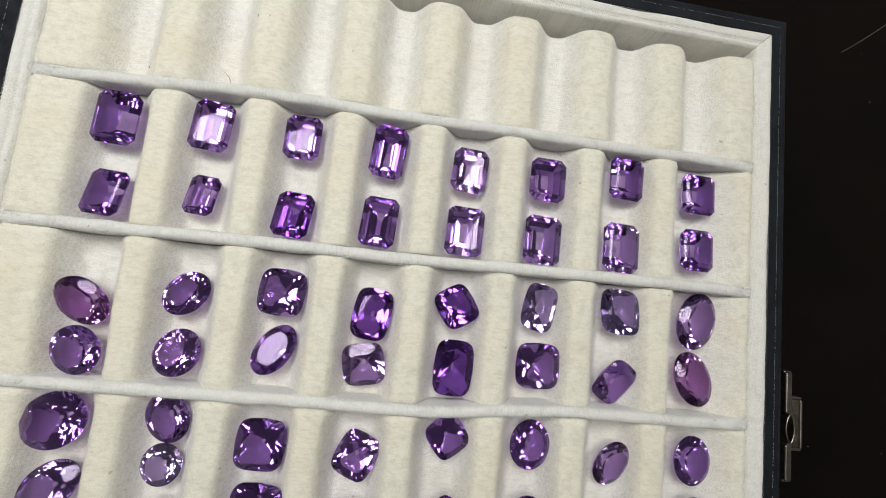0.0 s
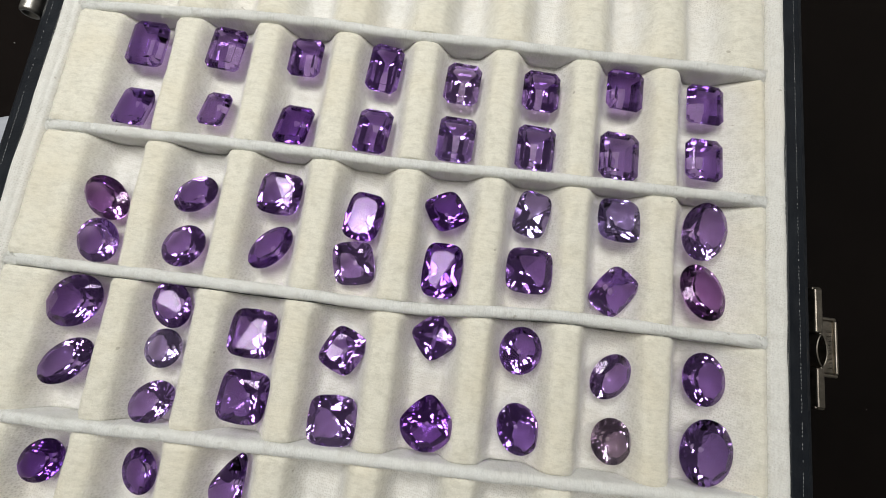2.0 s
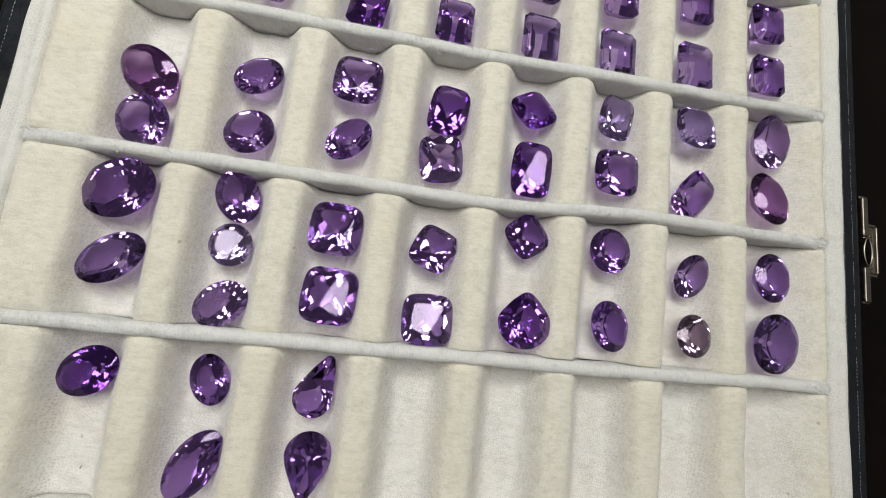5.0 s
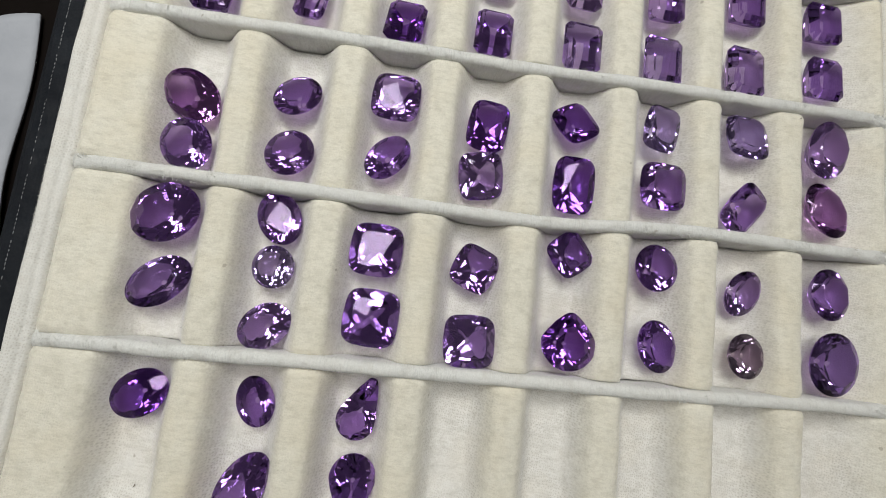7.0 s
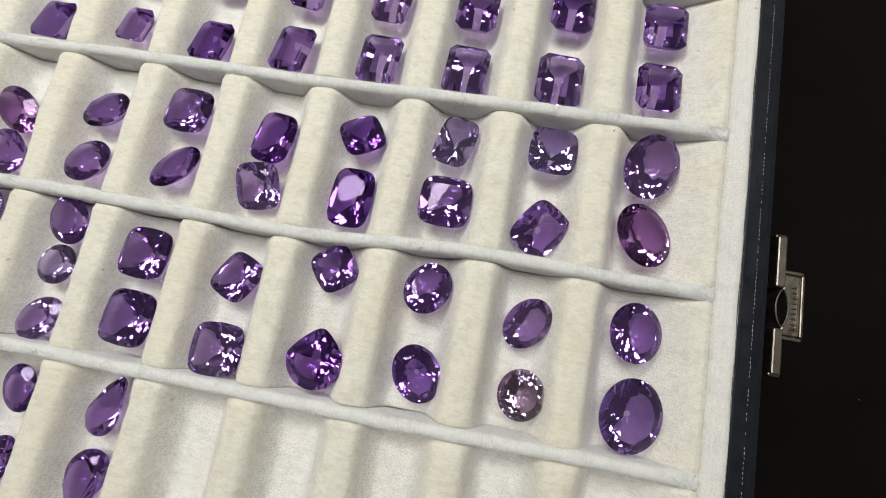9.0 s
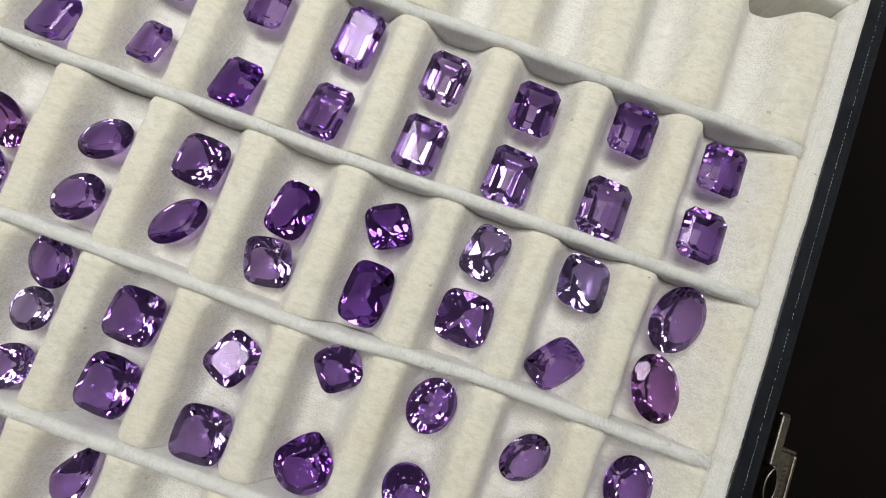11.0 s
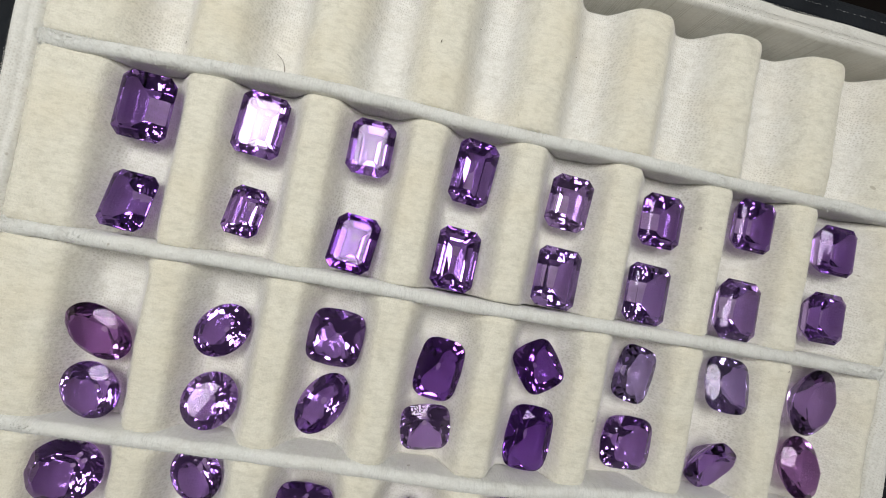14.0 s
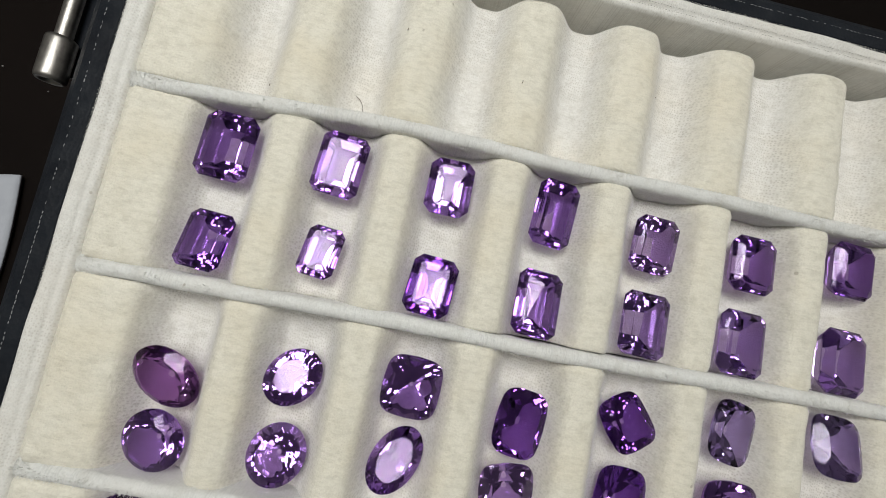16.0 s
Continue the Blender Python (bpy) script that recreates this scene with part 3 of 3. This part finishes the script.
def brilliant(shape, w, h, seed):
    """A brilliant cut facet by facet: table, stars, kites and breaks above the girdle, three staggered tiers below it."""
    rnd = random.Random(seed)
    k = min(w, h)
    if shape == "oval":
        edge = [Vector((0.5 * math.cos(a), 0.5 * math.sin(a))) for a in (2 * math.pi * i / 96 for i in range(96))]
    else:
        edge = [Vector(p0) / k for p0 in outline_of(shape, w, h, 96)]
        if shape in ("pear", "trillion"):
            edge = [p0 + Vector((0, 0.06 * h / k)) for p0 in edge]
    planes = []
    crown = rnd.uniform(0.135, 0.165)

    def tier(count, shift, angle, inner, z, up):
        for i in range(count):
            a = 2 * math.pi * (i + shift) / count + rnd.uniform(-0.012, 0.012)
            tip = radians(angle + rnd.uniform(-0.7, 0.7))
            way = Vector((math.cos(a), math.sin(a)))
            reach = max(p0.dot(way) for p0 in edge) * inner
            n = Vector((way.x * math.sin(tip), way.y * math.sin(tip), up * math.cos(tip)))
            planes.append((n, reach * math.sin(tip) + up * z * math.cos(tip)))

    tier(48, 0.5, 90, 1.0, 0, 1)
    planes.append((Vector((0, 0, 1)), crown))
    main = rnd.uniform(34, 37)
    tier(8, 0.0, main, 1.0, 0.014, 1)
    tier(16, 0.5, main + 7, 1.0, 0.016, 1)
    table_r = 1 - 2 * (crown - 0.014) / math.tan(radians(main))
    tier(8, 0.5, main - 13, table_r * 1.02, crown, 1)
    low = rnd.uniform(36.0, 39.5)
    if rnd.random() < 0.6:
        # long slender facets that run far down towards the keel
        tier(24, 0.5, low + 9, 1.0, -0.014, -1)
        z = -0.014 - 0.235 * math.tan(radians(low + 9))
        tier(16, 0.0, low + 3, 0.53, z, -1)
        z -= 0.14 * math.tan(radians(low + 3))
        tier(12, 0.5, low - 3, 0.25, z, -1)
    else:
        # three even tiers
        tier(24, 0.5, low + 14, 1.0, -0.014, -1)
        z = -0.014 - 0.105 * math.tan(radians(low + 14))
        tier(20, 0.0, low + 6, 0.79, z, -1)
        z -= 0.165 * math.tan(radians(low + 6))
        tier(12, 0.5, low, 0.46, z, -1)
    bm = cut_from(planes)
    across = (w, h, k) if shape == "oval" else (k, k, k)
    for v in bm.verts:
        v.co = Vector((v.co.x * across[0], v.co.y * across[1], v.co.z * across[2]))
        if shape in ("pear", "trillion"):
            v.co.y -= 0.06 * h
    return bm


def step_cut(w, h, seed):
    """An emerald cut: an oblong with cut corners and stepped facets down to a keel."""
    rnd = random.Random(seed)
    k = min(w, h)
    cut = k * rnd.uniform(0.13, 0.17)
    crown, pav = k * 0.14, k * rnd.uniform(0.50, 0.56)

    def ring(inset, z):
        a, b = w / 2 - inset, h / 2 - inset
        c = max(0.0002, cut - inset * 0.45)
        return [(a, b - c, z), (a - c, b, z), (-a + c, b, z), (-a, b - c, z), (-a, -b + c, z), (-a + c, -b, z), (a - c, -b, z), (a, -b + c, z)]

    levels = [ring(k * 0.175, crown), ring(k * 0.12, crown * 0.78), ring(k * 0.055, crown * 0.45), ring(0, k * 0.012), ring(0, -k * 0.012), ring(k * 0.13, -pav * 0.42), ring(k * 0.27, -pav * 0.74), ring(k * 0.43, -pav)]
    bm = bmesh.new()
    rs = [[bm.verts.new(p0) for p0 in lv] for lv in levels]
    for a, b in zip(rs, rs[1:]):
        for i in range(8):
            bm.faces.new((a[i], a[(i + 1) % 8], b[(i + 1) % 8], b[i]))
    bm.faces.new(rs[0][::-1])
    bm.faces.new(rs[-1])
    bmesh.ops.remove_doubles(bm, verts=bm.verts[:], dist=1e-6)
    bmesh.ops.recalc_face_normals(bm, faces=bm.faces[:])
    return bm


SEED = [100]


def stone(shape, x, y, w, h, turn, lean, toward, tone, label):
    """One stone, millimetres and degrees: turned in plan, its table leaning towards a heading, resting on the pad."""
    SEED[0] += 1
    x, y, w, h = x / 1000, y / 1000, w / 1000, h / 1000
    bm = step_cut(w, h, SEED[0]) if shape == "emerald" else brilliant(shape, w, h, SEED[0])
    axis = Vector((-math.sin(radians(toward)), math.cos(radians(toward)), 0))
    rot = Matrix.Rotation(radians(lean), 4, axis) @ Matrix.Rotation(radians(turn), 4, "Z")
    low = min(((rot @ v.co).z - pad_height(x + (rot @ v.co).x, y + (rot @ v.co).y) for v in bm.verts if abs((rot @ v.co).x) < 0.0045))
    ob = part("amethyst", bm, GEM[tone])
    ob.matrix_world = Matrix.Translation((x, y, -low - 0.0003)) @ rot
    tagged(ob, label, "gemstone", "amethysts in the box")
    return ob


E, O, C = "emerald-cut amethyst lying in a cream velvet groove", "oval faceted amethyst lying in a cream velvet groove", "cushion-cut amethyst lying in a cream velvet groove"
stone("emerald", -0.4, 19.6, 10.9, 13.8, -3, 2.4, 200, "medium", "large " + E)
stone("emerald", 22.5, 21.0, 9.8, 13.3, -4, 3.0, 20, "medium", "medium purple " + E)
stone("emerald", 45.7, 21.4, 9.5, 12.2, 0, 2.4, 100, "medium", "bright purple " + E)
stone("emerald", 68.9, 20.8, 9.3, 14.5, -4, 6.0, 350, "medium", "long deep purple " + E)
stone("emerald", 91.8, 18.7, 10.0, 12.4, -3, 1.8, 300, "lilac", "pinkish violet " + E)
stone("emerald", 114.3, 19.0, 10.4, 12.4, -1, 2.4, 45, "medium", "deep purple " + E)
stone("emerald", 138.2, 22.6, 10.6, 12.2, -1, 3.6, 0, "medium", "purple squarish " + E)
stone("emerald", 161.1, 21.0, 10.6, 11.9, 0, 3.0, 30, "medium", "purple squarish " + E)
stone("emerald", 0.0, 0.2, 9.4, 12.0, -4, 11, 112, "medium", "purple " + E)
stone("emerald", 22.5, 2.6, 7.7, 10.7, -6, 9, 108, "medium", "small violet " + E)
stone("emerald", 46.0, 0.3, 9.6, 12.4, -5, 10, 102, "deep", "deep purple " + E)
stone("emerald", 68.5, 1.2, 9.5, 14.0, -3, 10, 88, "medium", "long purple " + E)
stone("emerald", 91.9, 1.4, 10.2, 13.6, -2, 3.6, 80, "lilac", "long lilac " + E)
stone("emerald", 114.2, 1.7, 10.6, 13.8, -2, 3.6, 60, "lilac", "long pale lilac " + E)
stone("emerald", 137.3, 2.1, 11.1, 14.1, -1, 4.2, 30, "lilac", "large lilac " + E)
stone("emerald", 161.0, 4.2, 10.6, 12.2, 0, 3.0, 30, "medium", "squarish purple " + E)

stone("oval", -0.4, -27.0, 11.2, 14.1, 62, 16, 250, "rose", "tilted rose-purple " + O)
stone("oval", 0.4, -38.8, 11.4, 12.0, 20, 7.0, 260, "medium", "roundish purple " + O)
stone("oval", 22.9, -22.8, 10.2, 12, -40, 14, 95, "medium", "purple " + O)
stone("oval", 23.4, -37.4, 11.0, 11.8, -20, 11, 95, "medium", "roundish purple " + O)
stone("cushion", 46.3, -20.1, 11.5, 11.8, -3, 3.0, 90, "medium", "purple " + C)
stone("oval", 46.0, -34.8, 9.3, 13.8, -28, 17, 100, "medium", "leaning purple " + O)
stone("cushion", 69.6, -23.4, 9.9, 13.5, -7, 3.0, 120, "deep", "dark purple oblong " + C)
stone("cushion", 69.0, -36.5, 10.8, 11.6, 10, 17, 275, "lilac", "lavender " + C)
stone("cushion", 91.9, -19.1, 10.2, 11.0, 32, 15, 90, "deep", "very dark violet " + C)
stone("cushion", 92.6, -35.4, 10.3, 14.6, -2, 2.5, 180, "deep", "dark purple oblong " + C)
stone("cushion", 115.0, -17.1, 9.2, 13.0, -12, 5.0, 80, "pale", "bright lavender " + C)
stone("cushion", 115.4, -32.8, 12.2, 12.0, 0, 2.5, 0, "medium", "deep purple " + C)
stone("cushion", 138.5, -15.9, 11.2, 12.8, -3, 13, 90, "pale", "pale lavender " + C)
stone("cushion", 138.3, -35.5, 11.0, 12.4, -32, 24, 295, "medium", "tilted purple " + C)
stone("oval", 161.2, -16.4, 12.4, 16.6, -20, 6, 0, "lilac", "large clear purple " + O)
stone("oval", 161.4, -32.7, 11.8, 15.2, 22, 9, 50, "rose", "large rose-purple " + O)

stone("oval", -0.8, -55.1, 13.0, 15.5, -62, 3.0, 200, "medium", "very large purple " + O)
stone("oval", 0.2, -70.3, 10.5, 14.3, -52, 12, 110, "lilac", "leaning purple " + O)
stone("oval", 23.6, -53.1, 9.6, 12.4, 24, 5.0, 330, "medium", "purple " + O)
stone("oval", 23.7, -64.3, 9.3, 9.9, 10, 5.0, 60, "pale", "small pale lavender " + O)
stone("oval", 23.9, -77.6, 9.7, 12.2, -55, 7.0, 120, "lilac", "pale lilac " + O)
stone("cushion", 46.4, -57.7, 11.9, 12.2, -2, 2.0, 90, "medium", "deep purple " + C)
stone("cushion", 47.2, -73.2, 12.4, 12.8, -3, 2.5, 120, "medium", "large deep purple " + C)
stone("cushion", 69.9, -59.1, 10.2, 11.0, -24, 12, 90, "medium", "purple " + C)
stone("cushion", 70.1, -76.1, 11.9, 11.9, 2, 2.5, 70, "lilac", "bright violet " + C)
stone("cushion", 92.8, -52.9, 9.7, 10.1, 38, 3.0, 40, "medium", "purple diamond-set " + C)
stone("trillion", 93.6, -73.7, 13.4, 13.6, -2, 1.5, 300, "deep", "deep purple drop-shaped amethyst with its tip towards the divider")
stone("oval", 115.2, -53.5, 10.6, 12.6, -20, 14, 95, "medium", "purple " + O)
stone("oval", 116.4, -72.7, 10.6, 13.3, 33, 12, 340, "medium", "purple " + O)
stone("oval", 138.8, -57.2, 9.6, 12.6, -36, 9, 320, "lilac", "lilac " + O)
stone("oval", 139.7, -72.7, 10.5, 11.0, 0, 6, 20, "grey", "small pale greyish " + O)
stone("oval", 162.1, -54.9, 11.3, 13.2, 0, 4.0, 20, "medium", "purple " + O)
stone("oval", 162.8, -72.3, 12.6, 15.8, -12, 3.0, 180, "lilac", "very large purple " + O)

stone("oval", 0.8, -94.2, 9.7, 12.7, -55, 5.0, 230, "deep", "deep violet " + O)
stone("oval", 24.5, -94.1, 7.9, 11.2, 18, 6.0, 350, "medium", "slender purple " + O)
stone("pear", 47.7, -93.0, 8.8, 15.2, -19, 8.0, 170, "medium", "purple pear-cut amethyst in a velvet groove, tip towards the divider")
stone("oval", 24.8, -111.2, 9.4, 15.6, -30, 6.0, 150, "medium", "long purple " + O)
stone("pear", 47.7, -110.3, 10.2, 14.4, 180, 8, 90, "medium", "purple pear-cut amethyst in a velvet groove, tip away from the divider")


# ---- small things ----
def fibre(name, x, y, length, turn, bend, r, label, mat, height=None):
    """A thin curled fibre lying on the velvet."""
    bm = bmesh.new()
    rings = []
    px, py, step = x, y, length / 8
    for i in range(9):
        a = turn + bend * i / 8
        px, py = px + step * math.cos(a), py + step * math.sin(a)
        pz = pad_height(px, py) + 0.0004 if height is None else height
        rings.append([bm.verts.new((px + r * math.cos(a + 1.57) * c, py + r * math.sin(a + 1.57) * c, pz + r * d)) for c, d in ((1, 0), (0, 1), (-1, 0), (0, -1))])
    for p0, q in zip(rings, rings[1:]):
        for j in range(4):
            bm.faces.new((p0[j], q[j], q[(j + 1) % 4], p0[(j + 1) % 4]))
    bm.faces.new(rings[0])
    bm.faces.new(rings[-1][::-1])
    bmesh.ops.recalc_face_normals(bm, faces=bm.faces[:])
    return tagged(part(name, bm, mat), label, "lint")


fibre("hair", 0.0205, 0.0382, 0.0085, -0.3, -2.2, 0.00005, "thin curled brown hair on the velvet", LINT)
for x, y, ln, an in ((0.1510, -0.0100, 0.0006, 0.3), (0.030, 0.052, 0.0008, 0.9), (0.056, 0.046, 0.0008, 1.0), (0.064, 0.053, 0.0007, 0.2), (0.004, 0.0345, 0.0009, 1.2),
                     (0.087, 0.052, 0.0007, 0.5), (0.006, -0.0800, 0.0012, 0.1), (0.001, -0.115, 0.0010, 0.8)):
    fibre("lint_speck", x, y, ln * 0.7, an, 0.6, 0.00007, "tiny dark lint speck on the velvet", LINT)

# crumb by a divider, and dust and a scratch, built as a thin fibre, on the table
crumb = bmesh.new()
bmesh.ops.create_icosphere(crumb, subdivisions=2, radius=0.0007)
for v in crumb.verts:
    v.co *= 1 + 0.35 * noise.noise(v.co * 2500)
AMBER = plain("amber_crumb", (0.45, 0.22, 0.04), (0.60, 0.34, 0.08), 800, 0.6)
ob = part("crumb", crumb, AMBER)
ob.location = (0.0932, -0.0870, pad_height(0.0932, -0.0870) + 0.0004)
tagged(ob, "tiny amber crumb beside a white velvet divider", "crumb")
HAIR = plain("pale_hair", (0.25, 0.24, 0.23), (0.35, 0.34, 0.33), 300, 0.6)
fibre("hair", 0.252, 0.104, 0.050, 0.60, 0.15, 0.00007, "thin pale scratch on the dark table, built as a fibre", HAIR, TABLE + 0.0001)
fibre("hair", -0.118, 0.073, 0.009, 0.25, 0.9, 0.00008, "short pale thread lying on the dark table", HAIR, TABLE + 0.0001)
dust = bmesh.new()
for k in range(26):
    x, y = random.choice(((random.uniform(0.20, 0.34), random.uniform(-0.12, 0.16)), (random.uniform(-0.16, -0.045), random.uniform(0.03, 0.12))))
    bmesh.ops.create_icosphere(dust, subdivisions=1, radius=random.uniform(0.00012, 0.0003), matrix=Matrix.Translation((x, y, TABLE + 0.0002)))
tagged(part("dust", dust, HAIR), "fine pale dust specks on the dark table", "dust", kind="stuff")
